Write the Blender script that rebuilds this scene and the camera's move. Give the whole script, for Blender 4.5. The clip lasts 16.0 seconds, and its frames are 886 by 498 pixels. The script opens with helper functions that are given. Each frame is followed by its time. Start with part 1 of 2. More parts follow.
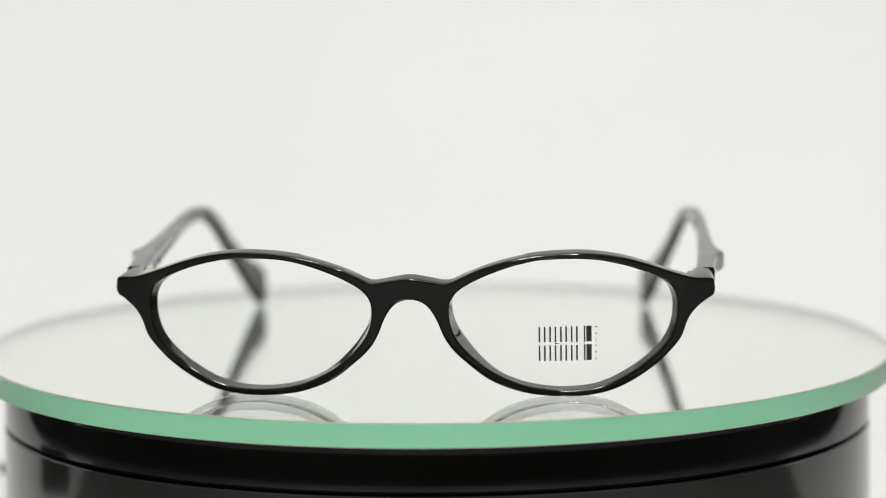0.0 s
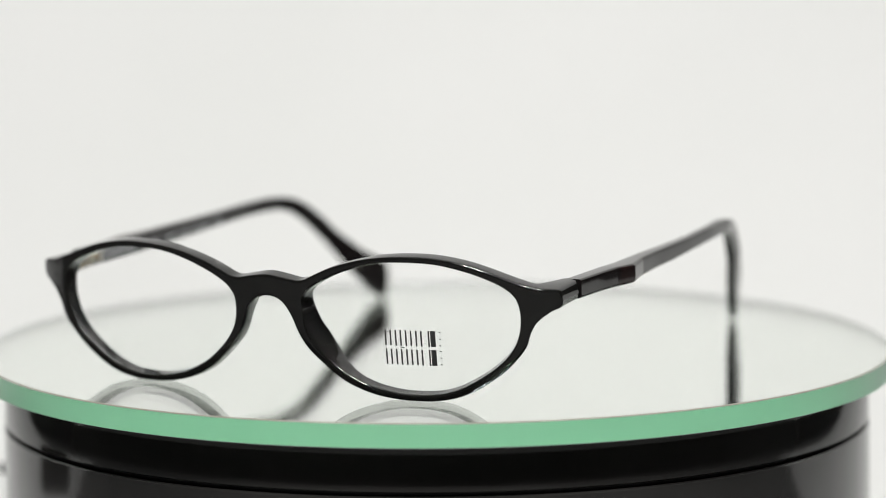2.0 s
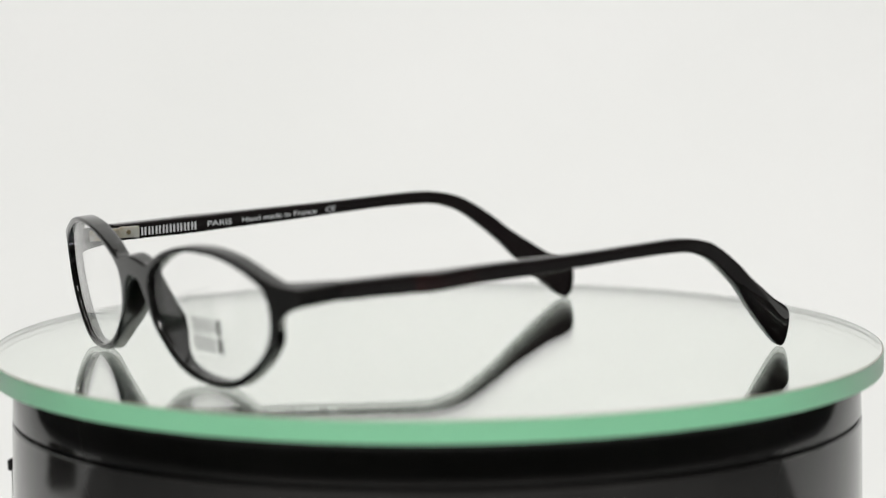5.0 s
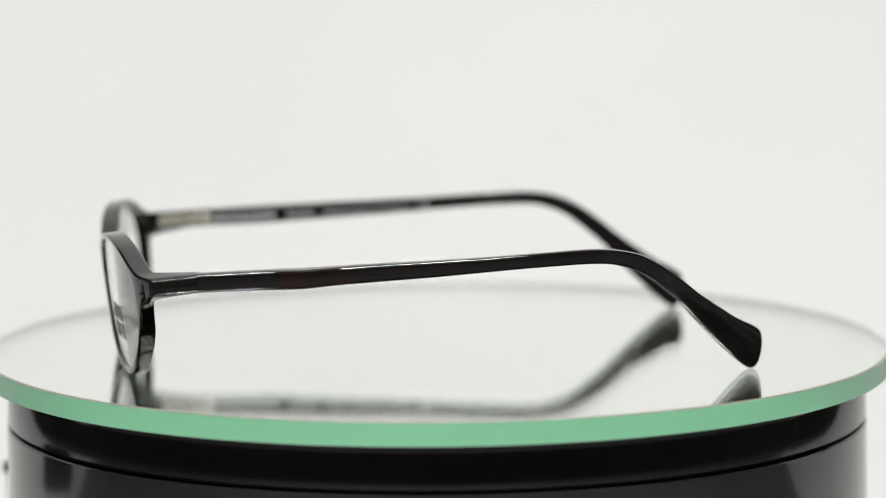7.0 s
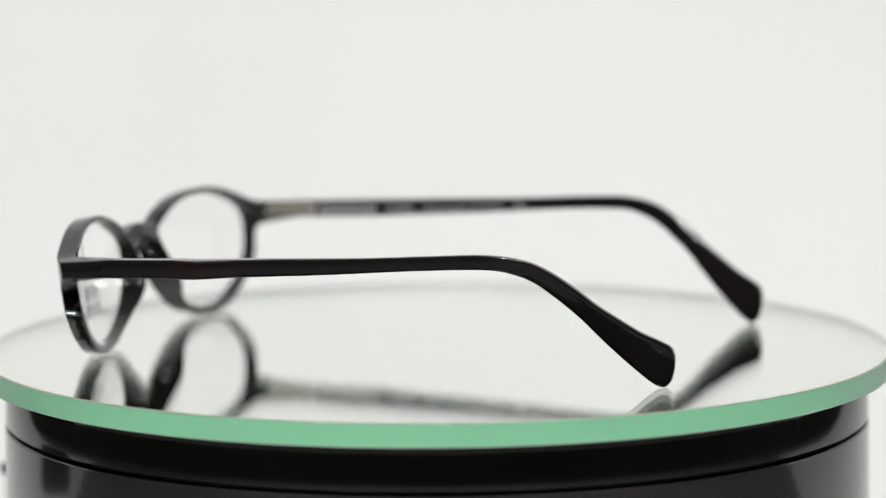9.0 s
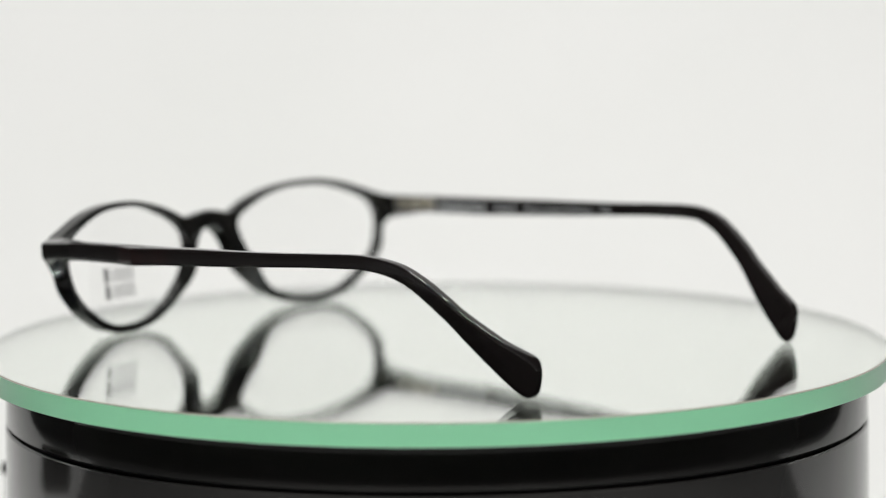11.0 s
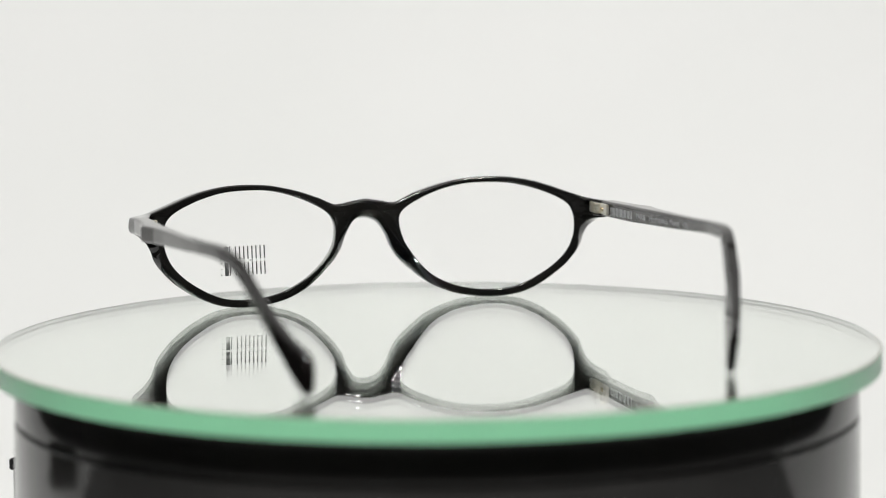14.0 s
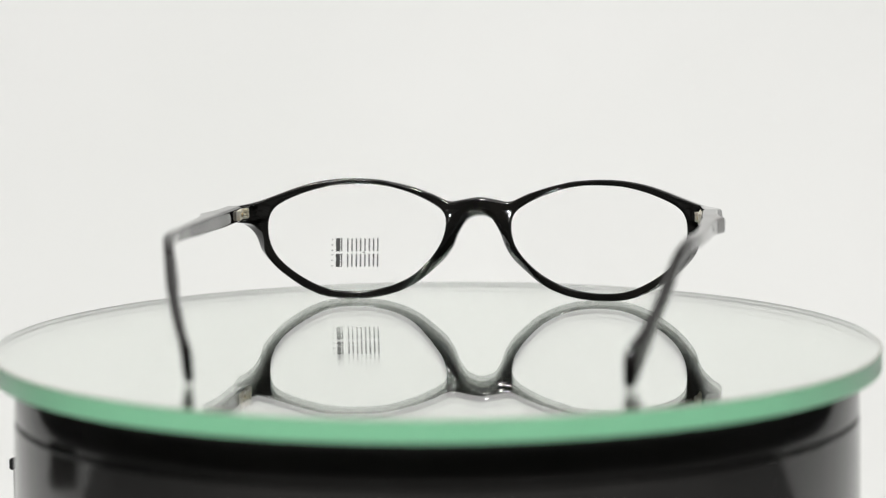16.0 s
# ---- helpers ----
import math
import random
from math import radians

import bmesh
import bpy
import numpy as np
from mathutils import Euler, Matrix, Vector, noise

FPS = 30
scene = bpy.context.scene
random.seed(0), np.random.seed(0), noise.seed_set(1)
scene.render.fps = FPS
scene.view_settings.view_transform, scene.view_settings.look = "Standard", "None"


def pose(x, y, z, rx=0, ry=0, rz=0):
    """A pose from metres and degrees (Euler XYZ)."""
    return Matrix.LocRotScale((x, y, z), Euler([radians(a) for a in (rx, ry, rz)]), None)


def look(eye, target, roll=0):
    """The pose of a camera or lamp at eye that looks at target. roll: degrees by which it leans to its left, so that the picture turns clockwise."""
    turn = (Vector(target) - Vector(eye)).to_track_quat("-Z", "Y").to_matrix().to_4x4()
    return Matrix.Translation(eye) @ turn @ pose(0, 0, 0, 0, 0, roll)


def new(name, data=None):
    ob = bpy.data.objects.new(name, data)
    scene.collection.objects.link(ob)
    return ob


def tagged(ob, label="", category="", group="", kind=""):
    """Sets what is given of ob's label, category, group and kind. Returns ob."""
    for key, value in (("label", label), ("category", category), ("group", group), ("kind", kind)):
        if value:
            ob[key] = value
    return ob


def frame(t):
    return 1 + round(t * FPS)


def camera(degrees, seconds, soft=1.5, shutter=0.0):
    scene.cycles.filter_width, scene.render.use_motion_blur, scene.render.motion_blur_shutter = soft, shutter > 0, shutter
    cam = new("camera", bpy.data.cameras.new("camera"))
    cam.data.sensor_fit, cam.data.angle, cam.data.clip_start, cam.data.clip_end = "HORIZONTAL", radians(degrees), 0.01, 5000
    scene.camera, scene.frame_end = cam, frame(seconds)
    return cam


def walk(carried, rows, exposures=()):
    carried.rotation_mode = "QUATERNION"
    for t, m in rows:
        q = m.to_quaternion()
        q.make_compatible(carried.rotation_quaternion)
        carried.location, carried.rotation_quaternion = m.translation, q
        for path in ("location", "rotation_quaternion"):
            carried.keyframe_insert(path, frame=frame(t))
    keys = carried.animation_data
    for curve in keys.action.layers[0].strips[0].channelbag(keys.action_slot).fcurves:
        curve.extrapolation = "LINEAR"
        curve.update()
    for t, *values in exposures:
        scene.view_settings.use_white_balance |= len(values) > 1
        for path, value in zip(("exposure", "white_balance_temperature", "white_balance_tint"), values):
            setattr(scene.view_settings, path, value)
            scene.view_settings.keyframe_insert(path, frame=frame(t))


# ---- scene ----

# The glass disc's top is z = 0 and its axis is x = y = 0.  Lengths of small things are in millimetres (MM).
MM = 0.001
CLIP = 16.0
LENS = 15.74
EYE = Vector((0, -0.7783, 0.12046))
TILT = 82.882
cam = camera(LENS, CLIP, soft=0.9)
cam.data.dof.use_dof = True
cam.data.dof.aperture_fstop = 8.2


def stand(back):
    """The camera's pose, drawn back along its axis by that many millimetres."""
    turn = pose(0, 0, 0, TILT, 0, -0.071) @ pose(0, 0, 0, 0, 0, -0.44)
    away = turn.to_3x3() @ Vector((0, 0, back * MM))
    return Matrix.Translation(EYE + away) @ turn


walk(cam, [(0.0, stand(0)), (3.22, stand(0)), (3.5, stand(16.9)), (4.3, stand(16.9)), (6.2, stand(6)), (7.5, stand(5)),
           (9.2, stand(1)), (11.5, stand(2.8)), (11.63, stand(9)), (11.85, stand(10)), (12.0, stand(17)), (16.0, stand(17))])

# The lens is refocused now and then: how far behind the disc's axis the sharp plane lies, in millimetres.
FOCUS = [(0.0, -82), (3.2, -82), (3.3, -25), (3.4, 18), (3.5, 40), (4.3, 40), (6.2, -64), (9.2, -62), (11.5, -50), (11.62, -5),
         (11.83, 0), (12.0, 50), (12.2, 56), (16.0, 60)]
focus_point = tagged(new("focus_point"), kind="structure")
cam.data.dof.focus_object = focus_point

# ---- world and lamps ----
world = bpy.data.worlds.new("studio")
scene.world = world
world.use_nodes = True
world.node_tree.nodes["Background"].inputs[0].default_value = (0.9, 0.95, 1, 1)
world.node_tree.nodes["Background"].inputs[1].default_value = 0.02
scene.view_settings.exposure = 0.0
# the plate's inner reflections between glass and silvering need many bounces
scene.cycles.sample_clamp_indirect = 40
scene.cycles.max_bounces, scene.cycles.glossy_bounces, scene.cycles.transmission_bounces = 24, 16, 20


def area_lamp(name, m, sx, sy, watts, colour=(1.0, 1.0, 0.975)):
    data = bpy.data.lights.new(name, "AREA")
    data.shape, data.size, data.size_y, data.energy, data.color = "RECTANGLE", sx, sy, watts, colour
    ob = new(name, data)
    ob.matrix_basis = m
    return ob


area_lamp("roof_panel_lamp", look((0.06, 0.10, 1.09), (0.06, 0.12, 0)), 0.9, 0.6, 1.35)
area_lamp("front_softbox_lamp", look((0, -0.75, 1.15), (0, 0.2, 0)), 0.5, 0.3, 2.6)
# three small bright lamps, two of them side by side
for sx, sy, sz in ((-0.115, -0.62, 0.93), (-0.025, -0.62, 0.93), (0.2, -0.62, 0.95)):
    area_lamp("spot_lamp", look((sx, sy, sz), (0, 0.1, 0)), 0.075, 0.075, 4.05)


# ---- materials ----
def material(name, colour, rough=0.5, metal=0.0, **more):
    m = bpy.data.materials.new(name)
    m.use_nodes = True
    b = m.node_tree.nodes["Principled BSDF"]
    b.inputs["Base Color"].default_value = (*colour, 1)
    b.inputs["Roughness"].default_value = rough
    b.inputs["Metallic"].default_value = metal
    for key, value in more.items():
        b.inputs[key.replace("_", " ")].default_value = value
    return m


def vary(m, scale, dark, light, low=0.4, high=0.65, detail=4.0, stretch=(1, 1, 1)):
    """Let the base colour run between two colours in soft patches of that scale."""
    t = m.node_tree
    b = t.nodes["Principled BSDF"]
    co, mp, n, r = (t.nodes.new(k) for k in ("ShaderNodeTexCoord", "ShaderNodeMapping", "ShaderNodeTexNoise", "ShaderNodeValToRGB"))
    mp.inputs["Scale"].default_value = stretch
    n.inputs["Scale"].default_value, n.inputs["Detail"].default_value = scale, detail
    r.color_ramp.elements[0].position, r.color_ramp.elements[0].color = low, (*dark, 1)
    r.color_ramp.elements[1].position, r.color_ramp.elements[1].color = high, (*light, 1)
    t.links.new(co.outputs["Object"], mp.inputs["Vector"])
    t.links.new(mp.outputs["Vector"], n.inputs["Vector"])
    t.links.new(n.outputs["Fac"], r.inputs["Fac"])
    t.links.new(r.outputs["Color"], b.inputs["Base Color"])
    return m


def grain(m, scale, strength, distance, rough=None):
    """Fine relief, and where given a roughness that runs between two values."""
    t = m.node_tree
    b = t.nodes["Principled BSDF"]
    co, n, u = (t.nodes.new(k) for k in ("ShaderNodeTexCoord", "ShaderNodeTexNoise", "ShaderNodeBump"))
    n.inputs["Scale"].default_value, n.inputs["Detail"].default_value = scale, 5
    u.inputs["Strength"].default_value, u.inputs["Distance"].default_value = strength, distance
    t.links.new(co.outputs["Object"], n.inputs["Vector"])
    t.links.new(n.outputs["Fac"], u.inputs["Height"])
    t.links.new(u.outputs["Normal"], b.inputs["Normal"])
    if rough:
        r = t.nodes.new("ShaderNodeMapRange")
        r.inputs["To Min"].default_value, r.inputs["To Max"].default_value = rough
        t.links.new(n.outputs["Fac"], r.inputs["Value"])
        t.links.new(r.outputs["Result"], b.inputs["Roughness"])
    return m


paper = grain(vary(material("white_paper", (0.82, 0.82, 0.81), 0.85), 3, (0.80, 0.80, 0.79), (0.84, 0.835, 0.83)), 900, 0.15, 0.0002)
cloth = grain(vary(material("white_tent_cloth", (0.8, 0.8, 0.79), 0.9), 4, (0.78, 0.78, 0.77), (0.82, 0.82, 0.81)), 1500, 0.3, 0.0003)
room_paint = grain(vary(material("grey_wall", (0.16, 0.16, 0.16), 0.8), 2, (0.145, 0.145, 0.147), (0.175, 0.174, 0.172)), 200, 0.2, 0.001)
acetate = grain(vary(material("black_acetate", (0.009, 0.009, 0.0085), 0.1), 90, (0.008, 0.008, 0.0076), (0.012, 0.0115, 0.0105)), 700, 0.012, 0.0001, (0.01, 0.035))
tortoise = grain(vary(material("dark_tortoise_acetate", (0.012, 0.008, 0.007), 0.12), 45, (0.011, 0.009, 0.009), (0.055, 0.0095, 0.008), 0.40, 0.68,
                      stretch=(1, 0.45, 1)), 600, 0.015, 0.0001, (0.015, 0.045))


def red_stretch(m, y0, y1):
    """Keep the red of the tortoise pattern to a stretch of the temple near the hinge."""
    t = m.node_tree
    ramp_node = next(n for n in t.nodes if n.type == "VALTORGB")
    noise_out = ramp_node.inputs["Fac"].links[0].from_socket
    co, sep, up, down, both, mul = (t.nodes.new(k) for k in ("ShaderNodeTexCoord", "ShaderNodeSeparateXYZ", "ShaderNodeMapRange", "ShaderNodeMapRange", "ShaderNodeMath", "ShaderNodeMath"))
    for node, a, b in ((up, y0, y0 + 0.005), (down, y1, y1 - 0.03)):
        node.inputs["From Min"].default_value, node.inputs["From Max"].default_value = a, b
        t.links.new(sep.outputs["Y"], node.inputs["Value"])
    t.links.new(co.outputs["Object"], sep.inputs[0])
    both.operation = mul.operation = "MULTIPLY"
    t.links.new(up.outputs["Result"], both.inputs[0])
    t.links.new(down.outputs["Result"], both.inputs[1])
    # the red shows on the outer face alone
    side, outer, face = (t.nodes.new(k) for k in ("ShaderNodeMath", "ShaderNodeMapRange", "ShaderNodeMath"))
    side.operation, face.operation = "ABSOLUTE", "MULTIPLY"
    outer.inputs["From Min"].default_value, outer.inputs["From Max"].default_value = 0.0645, 0.0662
    t.links.new(sep.outputs["X"], side.inputs[0])
    t.links.new(side.outputs[0], outer.inputs["Value"])
    t.links.new(both.outputs[0], face.inputs[0])
    t.links.new(outer.outputs["Result"], face.inputs[1])
    t.links.new(face.outputs[0], mul.inputs[0])
    t.links.new(noise_out, mul.inputs[1])
    t.links.new(mul.outputs[0], ramp_node.inputs["Fac"])


red_stretch(tortoise, -0.047, 0.0)
lens_plastic = material("clear_coated_lens", (1, 1, 1), 0.0, Transmission_Weight=1.0, IOR=1.2)
plate_glass = material("float_glass", (0.975, 0.998, 0.975), 0.0, Transmission_Weight=1.0, IOR=1.52)
silvering = vary(material("mirror_silver", (0.985, 0.99, 0.98), 0.0, 1.0), 12, (0.982, 0.988, 0.976), (0.988, 0.992, 0.984))
green_edge = grain(material("ground_green_glass_edge", (0.29, 0.72, 0.435), 0.35, Transmission_Weight=1.0, IOR=1.52), 1500, 0.1, 0.0001)
# opaque grey-brown: the reflection along the plate's bevel, put into its colour
bevel_gleam = grain(material("bevel_painted_gleam", (0.34, 0.33, 0.28), 0.25), 900, 0.05, 0.0001)
black_plastic = grain(vary(material("glossy_black_plastic", (0.026, 0.0245, 0.0235), 0.2), 30, (0.022, 0.021, 0.02), (0.03, 0.0285, 0.0275)), 900, 0.03, 0.0001, (0.07, 0.15))
# near-black colour paints in the shade inside the housing's groove
groove_shade = material("groove_painted_shade", (0.004, 0.004, 0.004), 0.6)
white_plastic = grain(material("white_plastic", (0.7, 0.7, 0.69), 0.4), 700, 0.05, 0.0001)
matt_black = grain(material("matt_black_rubber", (0.015, 0.015, 0.015), 0.6), 800, 0.2, 0.0002)
steel = grain(vary(material("nickel_silver", (0.84, 0.8, 0.7), 0.5, 1.0), 300, (0.74, 0.68, 0.54), (0.9, 0.88, 0.82)), 2000, 0.1, 0.00005)
brass = vary(material("worn_brass", (0.58, 0.47, 0.28), 0.3, 1.0), 400, (0.42, 0.33, 0.2), (0.65, 0.55, 0.35))
black_ink = material("black_print", (0.035, 0.035, 0.035), 0.5)
white_ink = material("silver_grey_print", (0.6, 0.61, 0.63), 0.5)


# ---- building helpers ----
def part(name, bm, mat, parent=None, label="", smooth=35):
    """Link a bmesh as one mesh object under a thing or a part."""
    mesh = bpy.data.meshes.new(name)
    bm.to_mesh(mesh)
    bm.free()
    return part_mesh(name, mesh, mat, parent, label, smooth)


def part_mesh(name, mesh, mat, parent=None, label="", smooth=35):
    for m in mat if isinstance(mat, (list, tuple)) else [mat]:
        mesh.materials.append(m)
    if smooth:
        mesh.shade_smooth()
        mesh.set_sharp_from_angle(angle=radians(smooth))
    ob = new(name, mesh)
    if parent:
        ob.parent = parent
    return tagged(ob, label)


def lathe(profile, n=192, closed=True):
    """A ring-shaped body from (radius, height) pairs in millimetres; radius 0 closes it."""
    bm = bmesh.new()
    rings = []
    for r, z in profile:
        if r < 1e-6:
            rings.append([bm.verts.new((0, 0, z * MM))])
        else:
            rings.append([bm.verts.new((r * MM * math.cos(2 * math.pi * i / n), r * MM * math.sin(2 * math.pi * i / n), z * MM)) for i in range(n)])
    pairs = list(zip(rings, rings[1:] + rings[:1])) if closed else list(zip(rings, rings[1:]))
    for a, b in pairs:
        if len(a) == 1 and len(b) == 1:
            continue
        for i in range(n):
            j = (i + 1) % n
            if len(a) == 1:
                bm.faces.new((a[0], b[i], b[j]))
            elif len(b) == 1:
                bm.faces.new((a[i], a[j], b[0]))
            else:
                bm.faces.new((a[i], a[j], b[j], b[i]))
    bmesh.ops.recalc_face_normals(bm, faces=bm.faces[:])
    return bm


def block(size, at=(0, 0, 0), bevel=0.2, turn=None, bm=None):
    """A box with rounded edges, in millimetres."""
    bm = bm or bmesh.new()
    made = bmesh.ops.create_cube(bm, size=1)["verts"]
    m = Matrix.Translation(Vector(at) * MM) @ (turn or Matrix()) @ Matrix.Diagonal((*(v * MM for v in size), 1))
    bmesh.ops.transform(bm, matrix=m, verts=made)
    if bevel:
        edges = list({e for v in made for e in v.link_edges})
        bmesh.ops.bevel(bm, geom=edges, offset=bevel * MM, segments=2, affect="EDGES")
    return bm


def rod(radius, length, at, turn=None, n=20):
    bm = bmesh.new()
    bmesh.ops.create_cone(bm, cap_ends=True, segments=n, radius1=radius * MM, radius2=radius * MM, depth=length * MM)
    bmesh.ops.bevel(bm, geom=[e for e in bm.edges if abs(e.calc_face_angle(0)) > 1], offset=min(radius, length) * 0.15 * MM, segments=2, affect="EDGES")
    bmesh.ops.transform(bm, matrix=Matrix.Translation(Vector(at) * MM) @ (turn or Matrix()), verts=bm.verts[:])
    return bm


def spline(points, steps, closed=False):
    """Points along a Catmull-Rom curve through the given ones."""
    pts = [Vector(p) for p in points]
    n = len(pts)
    out = []
    for i in range(n if closed else n - 1):
        if closed:
            a, b, c, d = pts[i - 1], pts[i], pts[(i + 1) % n], pts[(i + 2) % n]
        else:
            a, b, c, d = pts[max(i - 1, 0)], pts[i], pts[i + 1], pts[min(i + 2, n - 1)]
        for k in range(steps):
            t = k / steps
            out.append(0.5 * (2 * b + (c - a) * t + (2 * a - 5 * b + 4 * c - d) * t * t + (3 * b - a - 3 * c + d) * t ** 3))
    if not closed:
        out.append(pts[-1])
    return out


def ramp(v, xs, ys):
    return float(np.interp(v, xs, ys))


# ---- the studio: paper sweep, tent and room ----
TABLE = -68.0


def backdrop_sweep():
    """White paper that lies on the table and curves up behind."""
    bm = bmesh.new()
    line = [(-5, TABLE)] + [(180 + 300 * math.sin(a), TABLE + 300 - 300 * math.cos(a)) for a in np.linspace(0, math.pi / 2, 24)] + [(480, 1000)]
    under = [(y + 0.6, z - 0.6) for y, z in line[::-1]]
    rings = [[bm.verts.new((x * MM, y * MM, z * MM)) for y, z in line + under] for x in np.linspace(-560, 590, 9)]
    n = len(rings[0])
    for a, b in zip(rings, rings[1:]):
        for i in range(n):
            j = (i + 1) % n
            bm.faces.new((a[i], b[i], b[j], a[j]))
    bmesh.ops.recalc_face_normals(bm, faces=bm.faces[:])
    tagged(part("backdrop", bm, paper), "seamless white paper sweep behind the turntable", "backdrop", kind="structure")


def studio():
    tagged(part("ceiling", block((1100, 780, 6), (60, 90, 1106), 1), cloth), "white diffusing cloth stretched over the set", "ceiling", kind="structure")
    tagged(part("floor", block((6000, 6000, 20), (0, 0, TABLE - 12), 0), room_paint), "grey table top and floor under the set", "floor", kind="structure")
    tagged(part("wall_south", block((6000, 60, 2400), (0, -2600, 1100), 0), room_paint), "plain grey studio wall facing the set", "wall", kind="structure")
    tagged(part("wall_north", block((6000, 60, 2400), (0, 2600, 1100), 0), room_paint), "plain grey studio wall behind the set", "wall", kind="structure")
    for sx, name in ((-1, "wall_room_west"), (1, "wall_room_east")):
        tagged(part(name, block((60, 5200, 2400), (sx * 2600, 0, 1100), 0), room_paint), "plain grey studio side wall", "wall", kind="structure")
    tagged(part("ceiling_room", block((5400, 5400, 60), (0, 0, 2330), 0), room_paint), "plain grey studio ceiling", "ceiling", kind="structure")


# ---- the turntable and its glass disc ----
DISC_R, DISC_T = 110.8, 5.4


def turntable():
    top = -DISC_T - 0.6
    base = tagged(new("turntable"), "round glossy black plastic display turntable", "turntable")
    base.location = (-0.8 * MM, 0, 0)
    part("upper_ring", lathe([(0, top), (102.7, top), (104.4, top - 0.6), (105.2, top - 1.8), (105.5, -15.9), (105.1, -16.2), (0, -16.2)]), black_plastic, base)
    part("groove", lathe([(0, -16.2), (104.0, -16.2), (104.0, -17.1), (0, -17.1)]), groove_shade, base, "narrow dark groove round the housing")
    part("housing", lathe([(0, -17.1), (105.1, -17.1), (105.6, -17.5), (106.2, TABLE + 3), (105.4, TABLE + 0.6), (0, TABLE + 0.6)]), black_plastic, base)
    a = radians(161)
    out = Vector((math.cos(a), math.sin(a), 0))
    turn = Matrix.Rotation(a, 4, "Z")
    level = Matrix.Rotation(math.pi / 2, 4, "Y")
    jack = part("power_plug", block((1.3, 4.5, 3.0), out * 118.2 + Vector((0, 0, -37.6)), 0.3, turn), matt_black, base, "small black power plug on a white sleeve")
    part("plug_sleeve", rod(0.8, 13, out * 111.5 + Vector((0, 0, -37.6)), turn @ level), white_plastic, jack)
    part("plug_cable", rod(0.5, TABLE * -1 - 39.5, out * 118.2 + Vector((0, 0, (TABLE - 39) / 2))), white_plastic, jack)
    return base


def power_adapter():
    """The black adapter that lies on the paper beside the turntable; the housing mirrors it."""
    ob = tagged(new("power_adapter"), "black plastic power adapter lying on white paper", "power adapter")
    ob.matrix_basis = pose(-0.283, 0.045, TABLE * MM, 0, 0, 60)
    part("adapter_body", block((62, 44, 28), (0, 0, 14.1), 4), black_plastic, ob)
    part("cable_boot", rod(3, 14, (0, -28, 12), Matrix.Rotation(math.pi / 2, 4, "X")), matt_black, ob)


def glass_disc():
    disc = tagged(new("glass_disc"), "round mirrored glass plate with green ground edge on the turntable", "glass plate")
    r, t = DISC_R, DISC_T
    bm = lathe([(0, 0), (r - 0.45, 0), (r - 0.05, -0.28), (r, -0.32), (r, -t + 0.1), (r - 0.1, -t), (0, -t)], 256)
    for f in bm.faces:
        if max((v.co.x ** 2 + v.co.y ** 2) ** 0.5 for v in f.verts) > (r - 0.6) * MM and min((v.co.x ** 2 + v.co.y ** 2) ** 0.5 for v in f.verts) > (r - 0.3) * MM:
            f.material_index = 1
        elif max(v.co.z for v in f.verts) > -0.1 * MM and min(v.co.z for v in f.verts) < -0.2 * MM:
            f.material_index = 2
    part("plate", bm, (plate_glass, green_edge, bevel_gleam), disc, smooth=8)
    part("silvering", lathe([(0, -t - 0.05), (r - 1.0, -t - 0.05), (r - 1.0, -t - 0.3), (0, -t - 0.3)], 256), silvering, disc, "mirror coating under the plate")
    return disc


# ---- the spectacles ----
# Half of the front's outline and of its eye opening, as (x, z) control points in millimetres; the other half mirrors it.
BROW = [(0, 27.1), (4.2, 26.6), (7.4, 26.1), (9.4, 26.4), (12.2, 27.7), (16.2, 29.4), (22, 31.1), (28, 32.1), (34.4, 32.5), (40.3, 32.3), (46.4, 31.3), (51.5, 29.8), (56.5, 28.0), (61.5, 26.4), (65.4, 25.95), (66.3, 25.4)]
CHEEK = [(66.6, 23.3), (66.1, 21.9), (64.6, 21.0), (62.1, 18.9), (60.5, 16.4), (59.5, 13.6), (57.7, 11), (54.8, 7.9), (51.2, 5.1), (47.0, 2.6), (42.9, 1), (38, 0.15), (32, 0.1), (26, 0.8), (20.9, 2.3), (16.4, 4.6),
         (12.1, 8.1), (9.15, 11.0), (7.25, 13.95), (6.0, 17.1), (4.9, 19.2), (3.6, 20.9), (1.9, 21.9), (0, 22.2)]
EYE_HOLE = [(57.6, 23.3), (56.2, 25.2), (53.5, 26.9), (48.8, 28.8), (44.2, 30.1), (39.6, 30.9), (33.7, 31.1), (27.8, 30.8), (22, 29.5), (16.3, 27.4), (12, 25.2), (9.5, 23), (8.5, 20.2), (9, 15.9), (10.6, 12.7),
            (13.2, 9.7), (16.9, 6.6), (21.2, 4.2), (25.6, 2.6), (31.6, 1.6), (38.3, 1.7), (42.8, 2.7), (47.1, 4.7), (51.3, 7.4), (54.6, 10.3), (56.8, 13.4), (58.0, 17), (58.2, 20.5)]


WRAP, LEAN = 0.0022, 0.12
# the front sits a little off the middle of the temples
ASIDE = -0.45


def front_y(x, z):
    """Where the middle of the front's thickness lies: wrapped round the face and leaning a little."""
    return -80.5 + WRAP * x * x + 0.03 * max(0.0, abs(x) - 58) ** 2 - LEAN * (z - 20)


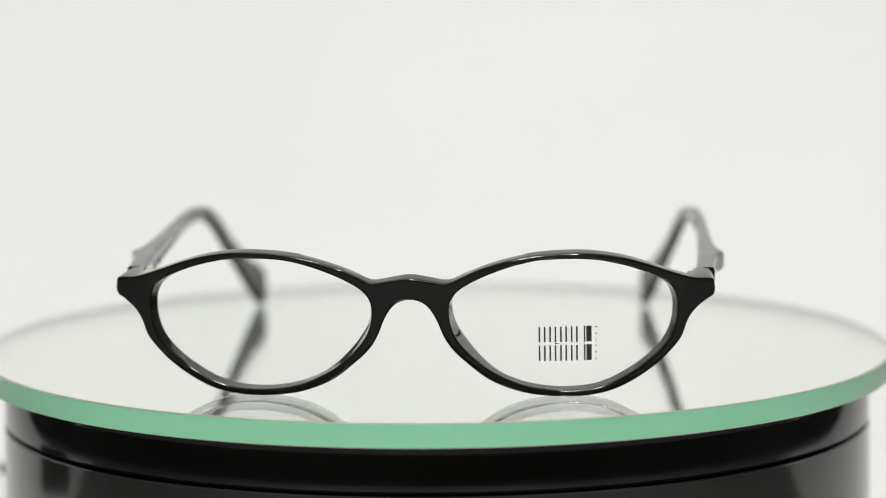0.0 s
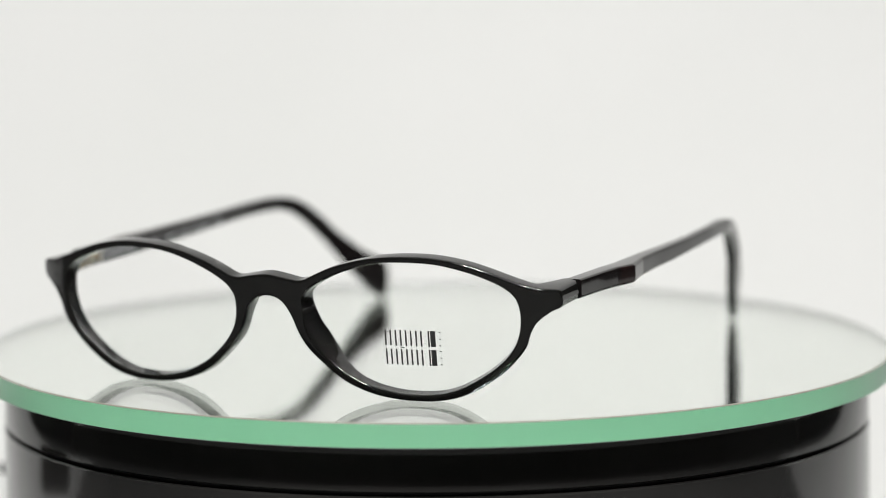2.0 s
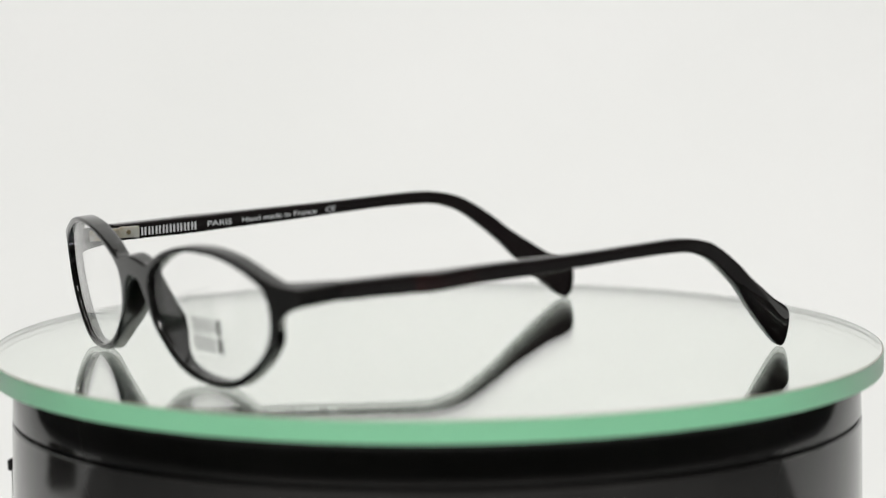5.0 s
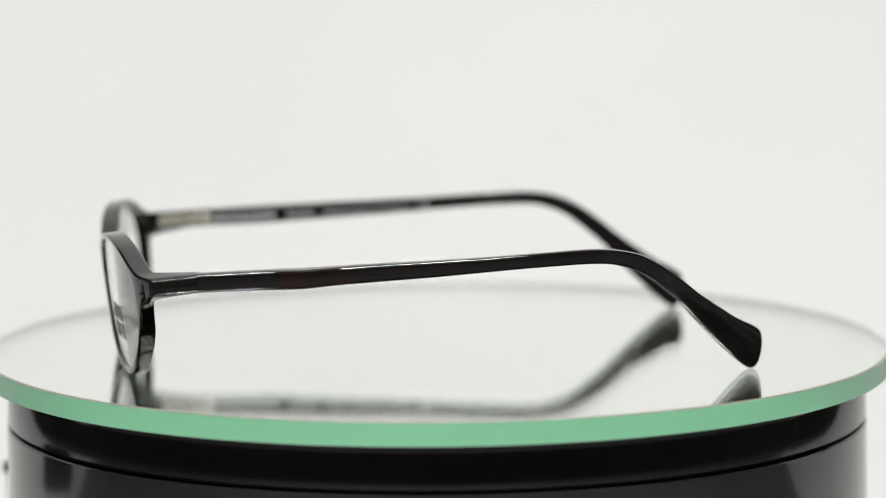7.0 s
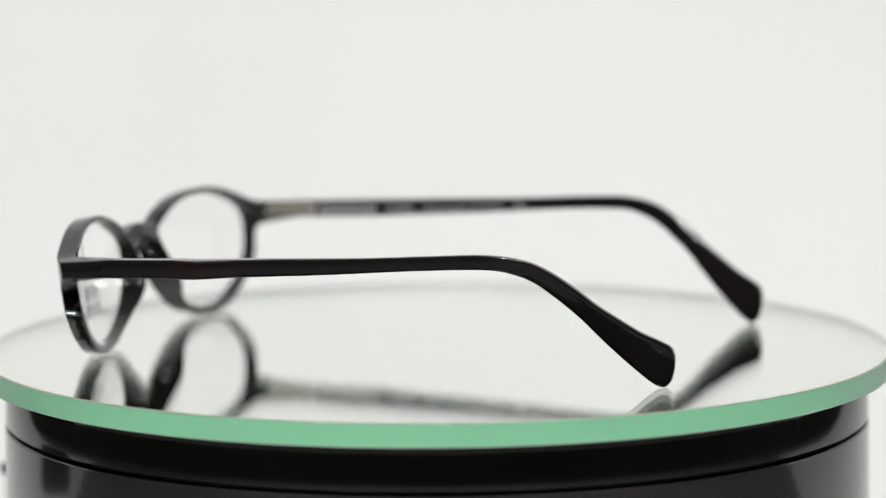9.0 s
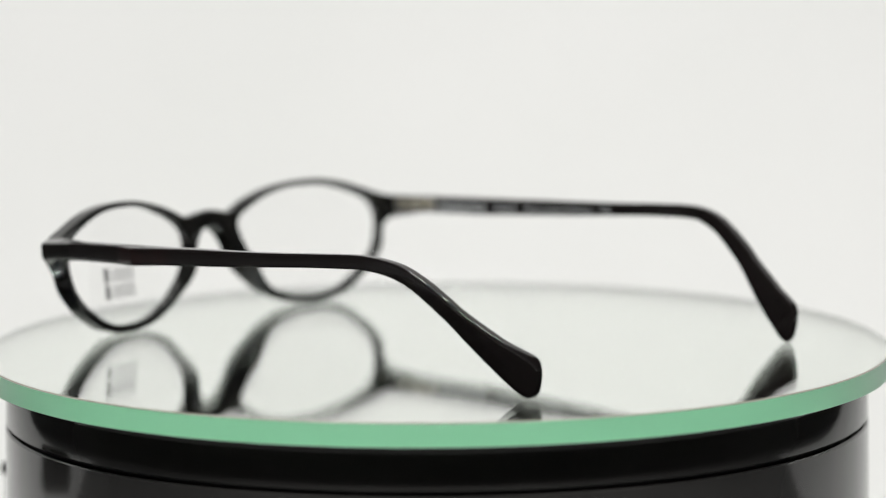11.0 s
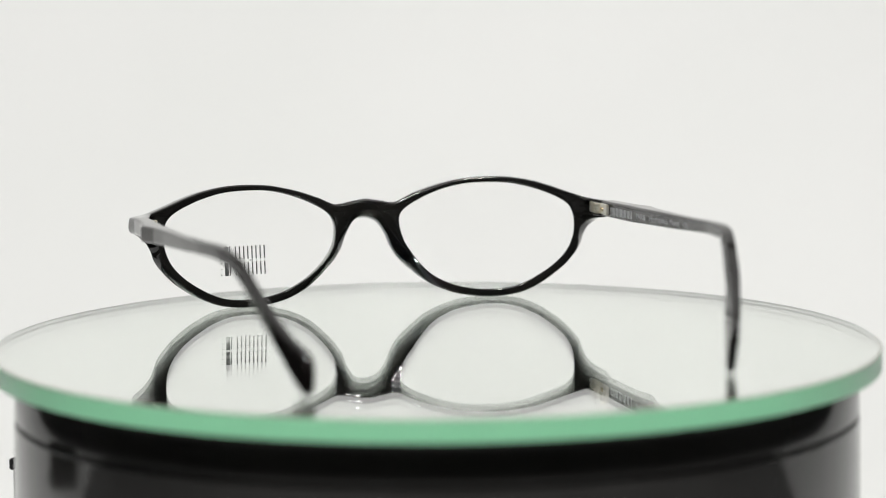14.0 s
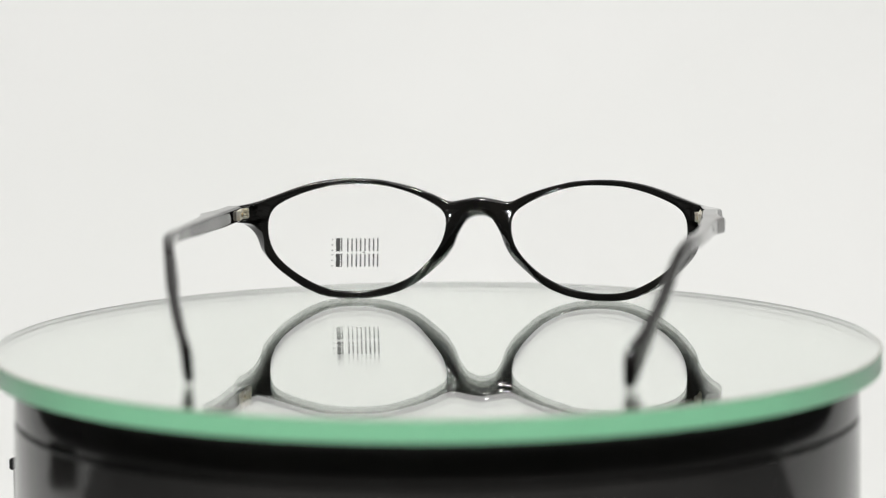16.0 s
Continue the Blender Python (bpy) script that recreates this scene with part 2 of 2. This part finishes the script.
def nose_depth(x, z):
    """How much thicker the front is at the back: along the nose, and over the bridge."""
    a = abs(x)
    side = math.exp(-((a - 11) / 7) ** 2) * ramp(z, [1, 5.5, 13, 19, 24], [0.0, 0.7, 1.0, 0.6, 0.0])
    return 2.5 * side, 0.35 * math.exp(-(x / 6) ** 2) * ramp(z, [19, 23], [0, 1])


def flat_outline(loops, half, bevel):
    """A flat sheet with rounded edges from closed loops of (x, z); holes are left open.  Its thickness runs along z."""
    data = bpy.data.curves.new("outline", "CURVE")
    data.dimensions, data.fill_mode = "2D", "BOTH"
    data.extrude, data.bevel_depth, data.bevel_resolution, data.offset = (half - bevel) * MM, bevel * MM, 5, -bevel * MM
    for loop in loops:
        sp = data.splines.new("POLY")
        sp.points.add(len(loop) - 1)
        sp.use_cyclic_u = True
        for p, (x, z) in zip(sp.points, loop):
            p.co = (x * MM, z * MM, 0, 1)
    ob = new("outline", data)
    bpy.context.view_layer.update()
    mesh = bpy.data.meshes.new_from_object(ob.evaluated_get(bpy.context.evaluated_depsgraph_get()))
    bpy.data.objects.remove(ob)
    return mesh


def refine_caps(mesh, half):
    """Split the long triangles of the flat faces, so that they can be curved."""
    bm = bmesh.new()
    bm.from_mesh(mesh)
    bmesh.ops.remove_doubles(bm, verts=bm.verts[:], dist=0.004 * MM)
    for length, reach in ((6.0, 90), (3.0, 90), (1.8, 90), (1.0, 24), (0.7, 24)):
        flat = [e for e in bm.edges if e.calc_length() > length * MM and abs(e.verts[0].co.x) < reach * MM and all(abs(abs(v.co.z) - half * MM) < 1e-6 for v in e.verts)]
        bmesh.ops.subdivide_edges(bm, edges=flat, cuts=1)
        bmesh.ops.triangulate(bm, faces=[f for f in bm.faces if len(f.verts) > 3 and abs(f.normal.z) > 0.99])
    fine = bpy.data.meshes.new("fine")
    bm.to_mesh(fine)
    bm.free()
    return fine


def eye_loop(side):
    loop = [(side * p.x, p.y) for p in spline(EYE_HOLE, 5, True)]
    return loop if side > 0 else loop[::-1]


def frame_front(parent):
    brow = spline([(-BROW[1][0], BROW[1][1])] + BROW, 6)[6:]
    cheek = spline(CHEEK + [(-CHEEK[-2][0], CHEEK[-2][1])], 6)[:-6]
    half = [(max(p.x, 0.0), p.y) for p in brow + cheek]
    outer = half + [(-x, z) for x, z in half[::-1] if x > 0.01]
    mesh = flat_outline([outer, eye_loop(1), eye_loop(-1)], 1.9, 0.6)
    mesh = refine_caps(mesh, 1.9)
    holes = np.array(eye_loop(1))
    edge = np.array(half)
    for v in mesh.vertices:
        x, z, d = v.co.x / MM, v.co.y / MM, v.co.z / MM
        here = np.array((abs(x), z))
        to_hole, to_edge = np.min(np.sum((holes - here) ** 2, 1)), np.min(np.sum((edge - here) ** 2, 1))
        at_hole = to_hole < to_edge
        near = 1 - min(1.0, min(to_hole, to_edge) ** 0.5 / 2.6)
        swell = (1 - near * near) ** 0.5
        ridge = to_edge ** 0.5 / (to_edge ** 0.5 + to_hole ** 0.5)
        if at_hole:
            # the eye openings narrow towards the back, where the lip holds the lens
            lip = 1 - (0.018 + 0.006 * ramp(abs(x), [34, 56], [0, 1])) * max(0.0, (d + 0.4) / 2.3)
            x, z = math.copysign(34 + (abs(x) - 34) * lip, x), 16 + (z - 16) * lip
        if d > 0:
            # the brow is deeper than the foot of the rims
            d *= 1 + 0.3 * ramp(z, [22, 28], [0, 1]) * ramp(abs(x), [9, 16], [0, 1])
            # the back of the bridge and of the nose pads is full and round
            # the pads are highest along the eye openings and slope towards the nose
            pad, arch = nose_depth(x, z)
            extra = d * (pad * (0.1 + 1.1 * ridge ** 0.8) + arch * swell) + 0.45 * swell * math.exp(-(x / 8) ** 2)
            d += extra
            x += 0.2 * extra * (1 if x > 0 else -1) * ramp(abs(x), [3, 7], [0, 1])
            # the bridge swells upwards behind
            z += 0.15 * d * math.exp(-(x / 6) ** 2) * ramp(z, [23, 26], [0, 1])
            if not at_hole:
                # the rims' feet stay level to the back, and the arch of the bridge rises
                z += d * (0.42 * math.exp(-(x / 4.5) ** 2) * ramp(z, [19, 21, 23, 24], [0, 1, 1, 0]) - 0.3 * ramp(z, [0, 6], [1, 0]))
        if z < 23:
            # the corner below the hinge is cut away behind
            cut = (1 - ridge) * math.exp(-((abs(x) - 62.5) / 3.2) ** 2) * ramp(z, [11, 15, 21.3, 22.4], [0, 1, 1, 0])
            x -= 0.6 * cut * (d + 1.9) * (1 if x > 0 else -1)
        place = Vector((x - 2 * WRAP * x * d + ASIDE, front_y(x, z) + d, z + LEAN * d))
        # the corners run back to the hinges
        reach = ramp(abs(x), [61.6, 63.2], [0, 1]) * ramp(z, [20.4, 21.6], [0, 1]) * min(1.0, max(0.0, d) / 1.3)
        place += Vector((-ASIDE, -60.3 - place.y, 0.45)) * reach
        v.co = place * MM
    bm = bmesh.new()
    bm.from_mesh(mesh)
    bmesh.ops.remove_doubles(bm, verts=bm.verts[:], dist=0.004 * MM)
    # even out the backs of bridge and pads
    soft = [v for v in bm.verts if abs(v.co.x) < 25 * MM and v.co.y > (front_y(v.co.x / MM, v.co.z / MM) + 1.6) * MM]
    for _ in range(14):
        bmesh.ops.smooth_vert(bm, verts=soft, factor=0.5, use_axis_x=True, use_axis_y=True, use_axis_z=True)
    # and the hollow below the hinges
    soft = [v for v in bm.verts if abs(v.co.x) > 56 * MM and 8 * MM < v.co.z < 22.5 * MM and v.co.y > (front_y(v.co.x / MM, v.co.z / MM) - 0.6) * MM]
    for _ in range(6):
        bmesh.ops.smooth_vert(bm, verts=soft, factor=0.5, use_axis_x=True, use_axis_y=True, use_axis_z=True)
    bmesh.ops.recalc_face_normals(bm, faces=bm.faces[:])
    return part("frame_front", bm, acetate, parent, "glossy black acetate front with two oval rims and bridge", 40)


def lens_y(x, z):
    return front_y(x, z) - 1.35 + 0.0022 * (z - 16) ** 2 + 0.0012 * (abs(x) - 34) ** 2 - 0.4


def lens(parent, side):
    bm = bmesh.new()
    loop = [Vector((x, z)) for x, z in eye_loop(side)]
    mid = Vector((side * 34, 16))
    fronts, backs = [], []
    for k in range(1, 13):
        s = k / 12 * 1.008
        fronts.append([bm.verts.new(Vector((q.x + ASIDE, lens_y(q.x, q.y), q.y)) * MM) for q in (mid + (p - mid) * s for p in loop)])
        backs.append([bm.verts.new(Vector((q.x + ASIDE, lens_y(q.x, q.y) + 1.5, q.y)) * MM) for q in (mid + (p - mid) * s for p in loop)])
    n = len(loop)
    for rings, off in ((fronts, 0), (backs, 1.5)):
        c = bm.verts.new(Vector((mid.x + ASIDE, lens_y(mid.x, mid.y) + off, mid.y)) * MM)
        for i in range(n):
            bm.faces.new((c, rings[0][i], rings[0][(i + 1) % n]))
        for a, b in zip(rings, rings[1:]):
            for i in range(n):
                j = (i + 1) % n
                bm.faces.new((a[i], a[j], b[j], b[i]))
    for i in range(n):
        j = (i + 1) % n
        bm.faces.new((fronts[-1][i], fronts[-1][j], backs[-1][j], backs[-1][i]))
    bmesh.ops.recalc_face_normals(bm, faces=bm.faces[:])
    ob = part("lens", bm, lens_plastic, parent, "clear demo lens", 40)
    ob.visible_shadow = False
    return ob


def printed_bar(bar, surface, ink, parent, depth=0.05):
    """A flat ink bar (u, v, width, height) laid on a surface that gives a place for (u, v, proud)."""
    bm = bmesh.new()
    u, v, w, h = bar
    n = max(1, round(max(w, h) / 0.8))
    grid = []
    for k in range(n + 1):
        a = k / n
        ends = [(u + w * a, v), (u + w * a, v + h)] if w >= h else [(u, v + h * a), (u + w, v + h * a)]
        grid.append([[bm.verts.new(Vector(surface(p, q, lift)) * MM) for p, q in ends] for lift in (depth, 0.005)])
    for (a, a2), (b, b2) in zip(grid, grid[1:]):
        bm.faces.new((a[0], a[1], b[1], b[0]))
        bm.faces.new((a2[0], b2[0], b2[1], a2[1]))
        bm.faces.new((a[0], b[0], b2[0], a2[0]))
        bm.faces.new((a[1], a2[1], b2[1], b[1]))
    for a, a2 in (grid[0], grid[-1]):
        bm.faces.new((a[0], a2[0], a2[1], a[1]))
    bmesh.ops.recalc_face_normals(bm, faces=bm.faces[:])
    part("printed_bar", bm, ink, parent, smooth=0)


def lens_mark(lens_ob):
    bars = []
    for z in (12.35, 8.1):
        for k in range(4):
            u = 27.7 + 2.35 * k
            bars += [(u, z, 0.36, 3.5), (u + 1.15, z, 0.36, 3.5)]
        bars += [(37.6, z, 0.35, 3.6), (38.15, z, 1.15, 3.6)]
        bars += [(40.1, z + q, 0.4, 0.25) for q in (0.2, 1.7, 3.2)]
    bars += [(31.2, 11.9, 0.9, 0.22)]
    for bar in bars:
        printed_bar(bar, lambda x, z, lift: (x, lens_y(x - ASIDE, z) - lift, z), black_ink, lens_ob)


# The temple as pairs of upper and lower edge points (y, z, y, z) in millimetres, from the joint to the tip.
TEMPLE = [(-61.0, 26.7, -61.0, 22.4), (-50.5, 27.05, -50.5, 22.7), (-43.5, 27.3, -43.5, 22.85), (-37.3, 27.45, -37.3, 23.05), (-29, 27.75, -29, 23.6), (-20, 28.1, -20, 24.1), (-7.4, 28.5, -7.4, 24.8), (5.4, 29, 5.4, 25.7),
          (18.3, 29.7, 18.3, 26.5), (30, 30.1, 30, 26.8), (37.9, 28.9, 35.2, 25.9), (43.3, 26.4, 39.9, 23.9), (48.8, 22.6, 44.7, 20.3), (53.6, 18.7, 49.5, 16.1),
          (58.5, 15.3, 53.6, 11.6), (62.7, 12.5, 57.8, 7.3), (66.6, 10.5, 62.7, 2.7), (68.9, 9.0, 65.8, 0.3), (69.7, 6.6, 67.7, 0.0), (69.5, 3.6, 68.9, 1.3)]


def temple_in(y):
    return ramp(y, [-62, -35, 3, 18, 33, 50, 70], [62.3, 63.1, 63.6, 63.1, 61.4, 56.8, 49.1])


def temple_out(y):
    return ramp(y, [-62, -50.5, -43.5, -37.3, -29, -20, 3, 18, 33, 50, 70], [66.5, 67.0, 67.6, 69.2, 67.6, 67.0, 66.3, 65.6, 64.0, 59.4, 51.7])


def sway(y):
    """Both temples are swung a little to the same side."""
    return -1.35 * (y + 62) / 130


def loft(rings):
    bm = bmesh.new()
    made = [[bm.verts.new(Vector(p) * MM) for p in ring] for ring in rings]
    bm.verts.index_update()
    n = len(made[0])
    for a, b in zip(made, made[1:]):
        for i in range(n):
            j = (i + 1) % n
            bm.faces.new((a[i], a[j], b[j], b[i]))
    bm.faces.new(made[0][::-1])
    bm.faces.new(made[-1])
    bmesh.ops.recalc_face_normals(bm, faces=bm.faces[:])
    return bm


def round_section(n=5, corner=0.22):
    """A rounded square from -1 to 1."""
    out = []
    for cx, cy, a0 in ((1, 1, 0), (-1, 1, 90), (-1, -1, 180), (1, -1, 270)):
        for k in range(n):
            a = radians(a0 + 90 * k / (n - 1))
            out.append((cx * (1 - corner) + corner * math.cos(a), cy * (1 - corner) + corner * math.sin(a)))
    return out


def temple(parent, side):
    ups = spline([(p[0], p[1]) for p in TEMPLE], 4)
    lows = spline([(p[2], p[3]) for p in TEMPLE], 4)
    rings = []
    count = len(ups)
    for k, (u, l) in enumerate(zip(ups, lows)):
        ring = []
        thin = 1.0 if k < count - 7 else ramp(k, [count - 8, count - 1], [1.0, 0.55])
        for sx, sz in round_section(10, 0.38):
            y, z = u.x + (l.x - u.x) * (1 - sz) / 2, u.y + (l.y - u.y) * (1 - sz) / 2
            across = (u.x + l.x) / 2
            inn, out = temple_in(across), temple_out(across)
            m, h = (inn + out) / 2, (out - inn) / 2 * thin
            # one temple's tip reaches a little farther back
            longer = 1.1 * ramp(y, [15, 40], [0, 1]) if side > 0 else 0.0
            ring.append((side * (m + sx * h) + sway(y), y + longer, z))
        rings.append(ring)
    bm = loft(rings)
    n = len(rings[0])
    for f in bm.faces:
        f.smooth = len(f.verts) == 4
    for e in bm.edges:
        a, b = (v.index // n for v in e.verts)
        # crisp facets beside the joint: the outer face flares out and breaks back
        e.smooth = not (a == b and a in (0, 8, 12, 16, len(rings) - 1))
    return part("temple", bm, tortoise, parent, "black and dark red tortoise acetate temple with broad curved tip", 0)


def hinge(parent, side):
    x = 61.9
    leaf = part("hinge", block((0.9, 5.6, 2.9), (side * (x + 0.1), -57.2, 24.7), 0.2), steel, parent, "small nickel hinge with brass screw")
    part("front_leaf", block((1.2, 6.0, 2.9), (side * x, -65.2, 24.4), 0.2), steel, leaf)
    for z in (23.7, 24.6, 25.5):
        part("knuckle", rod(1.15, 0.75, (side * (x - 0.4), -61.2, z)), steel, leaf)
    part("screw", rod(0.62, 0.5, (side * (x - 0.5), -57.6, 24.7), Matrix.Rotation(math.pi / 2, 4, "Y"), 14), brass, leaf, "round brass rivet head")


def lettering(words, size, centre, parent, side=-1):
    """Words that run along the inner face of a temple, from hinge to tip."""
    y0, y1, z0, slope = centre
    data = bpy.data.curves.new("lettering", "FONT")
    data.body, data.size, data.extrude = words, size, 0.02
    ob = new("lettering", data)
    bpy.context.view_layer.update()
    mesh = bpy.data.meshes.new_from_object(ob.evaluated_get(bpy.context.evaluated_depsgraph_get()))
    bpy.data.objects.remove(ob)
    xs = [v.co.x for v in mesh.vertices]
    lo, hi = min(xs), max(xs)
    for v in mesh.vertices:
        u = (v.co.x - lo) / (hi - lo)
        y = y0 + (y1 - y0) * u
        z = z0 + slope * (y - y0) + v.co.y
        v.co = Vector((side * (temple_in(y) - 0.035 - v.co.z) + sway(y), y, z)) * MM
    part_mesh("lettering", mesh, white_ink, parent, "silver-grey lettering", 0)


def eyeglasses():
    g = tagged(new("eyeglasses"), "black acetate oval eyeglasses standing open on the glass disc", "eyeglasses")
    frame_front(g)
    for side in (1, -1):
        t = temple(g, side)
        hinge(t, side)
        glass = lens(g, side)
        if side > 0:
            lens_mark(glass)
        else:
            bars = []
            for k in range(8):
                u = -53.5 + 2.05 * k
                bars += [(u, 23.55 + 0.035 * (u + 52), 0.45, 2.1), (u + 0.95, 23.55 + 0.035 * (u + 52), 0.45, 2.1)]
            for bar in bars:
                printed_bar(bar, lambda y, z, lift: (-(temple_in(y) - lift) + sway(y), y, z), white_ink, t)
            lettering("PARIS", 2.0, (-34.4, -27.4, 24.6, 0.035), t)
            lettering("Hand made in France", 1.9, (-24.3, -2.3, 25.05, 0.045), t)
            lettering("CE", 1.9, (0.5, 3.4, 26.2, 0.04), t)
    return g


backdrop_sweep()
studio()
power_adapter()
turntable()
plate = glass_disc()
specs = eyeglasses()


# ---- what turns ----
def motions():
    """Disc and spectacles turn together, clockwise from above, at an even pace; the sharp plane shifts."""
    walk(focus_point, [(t, pose(0, y * MM, 0.02)) for t, y in FOCUS])
    start, pace = -4.56, -11.43
    # the motor runs a little unevenly: degrees by which it lags
    lag_times, lags = [0, 1, 2, 4, 6.5, 7.5, 8.5, 11.5, 13.5, 16], [0.42, 0.23, 0.14, 0.16, 0.06, 0, -0.03, -0.1, -0.24, -0.2]
    for thing, seat in ((plate, pose(-0.0008, 0, 0)), (specs, pose(-0.00014, 0.00009, 0.0002))):
        rows = []
        for k in range(33):
            t = k * 0.5
            spin = pose(0, 0, 0, 0, 0, start + pace * t + ramp(t, lag_times, lags))
            rows.append((t, (Matrix.Translation((-0.0008, 0, 0)) @ spin) if thing is plate else spin @ seat))
        walk(thing, rows)


motions()
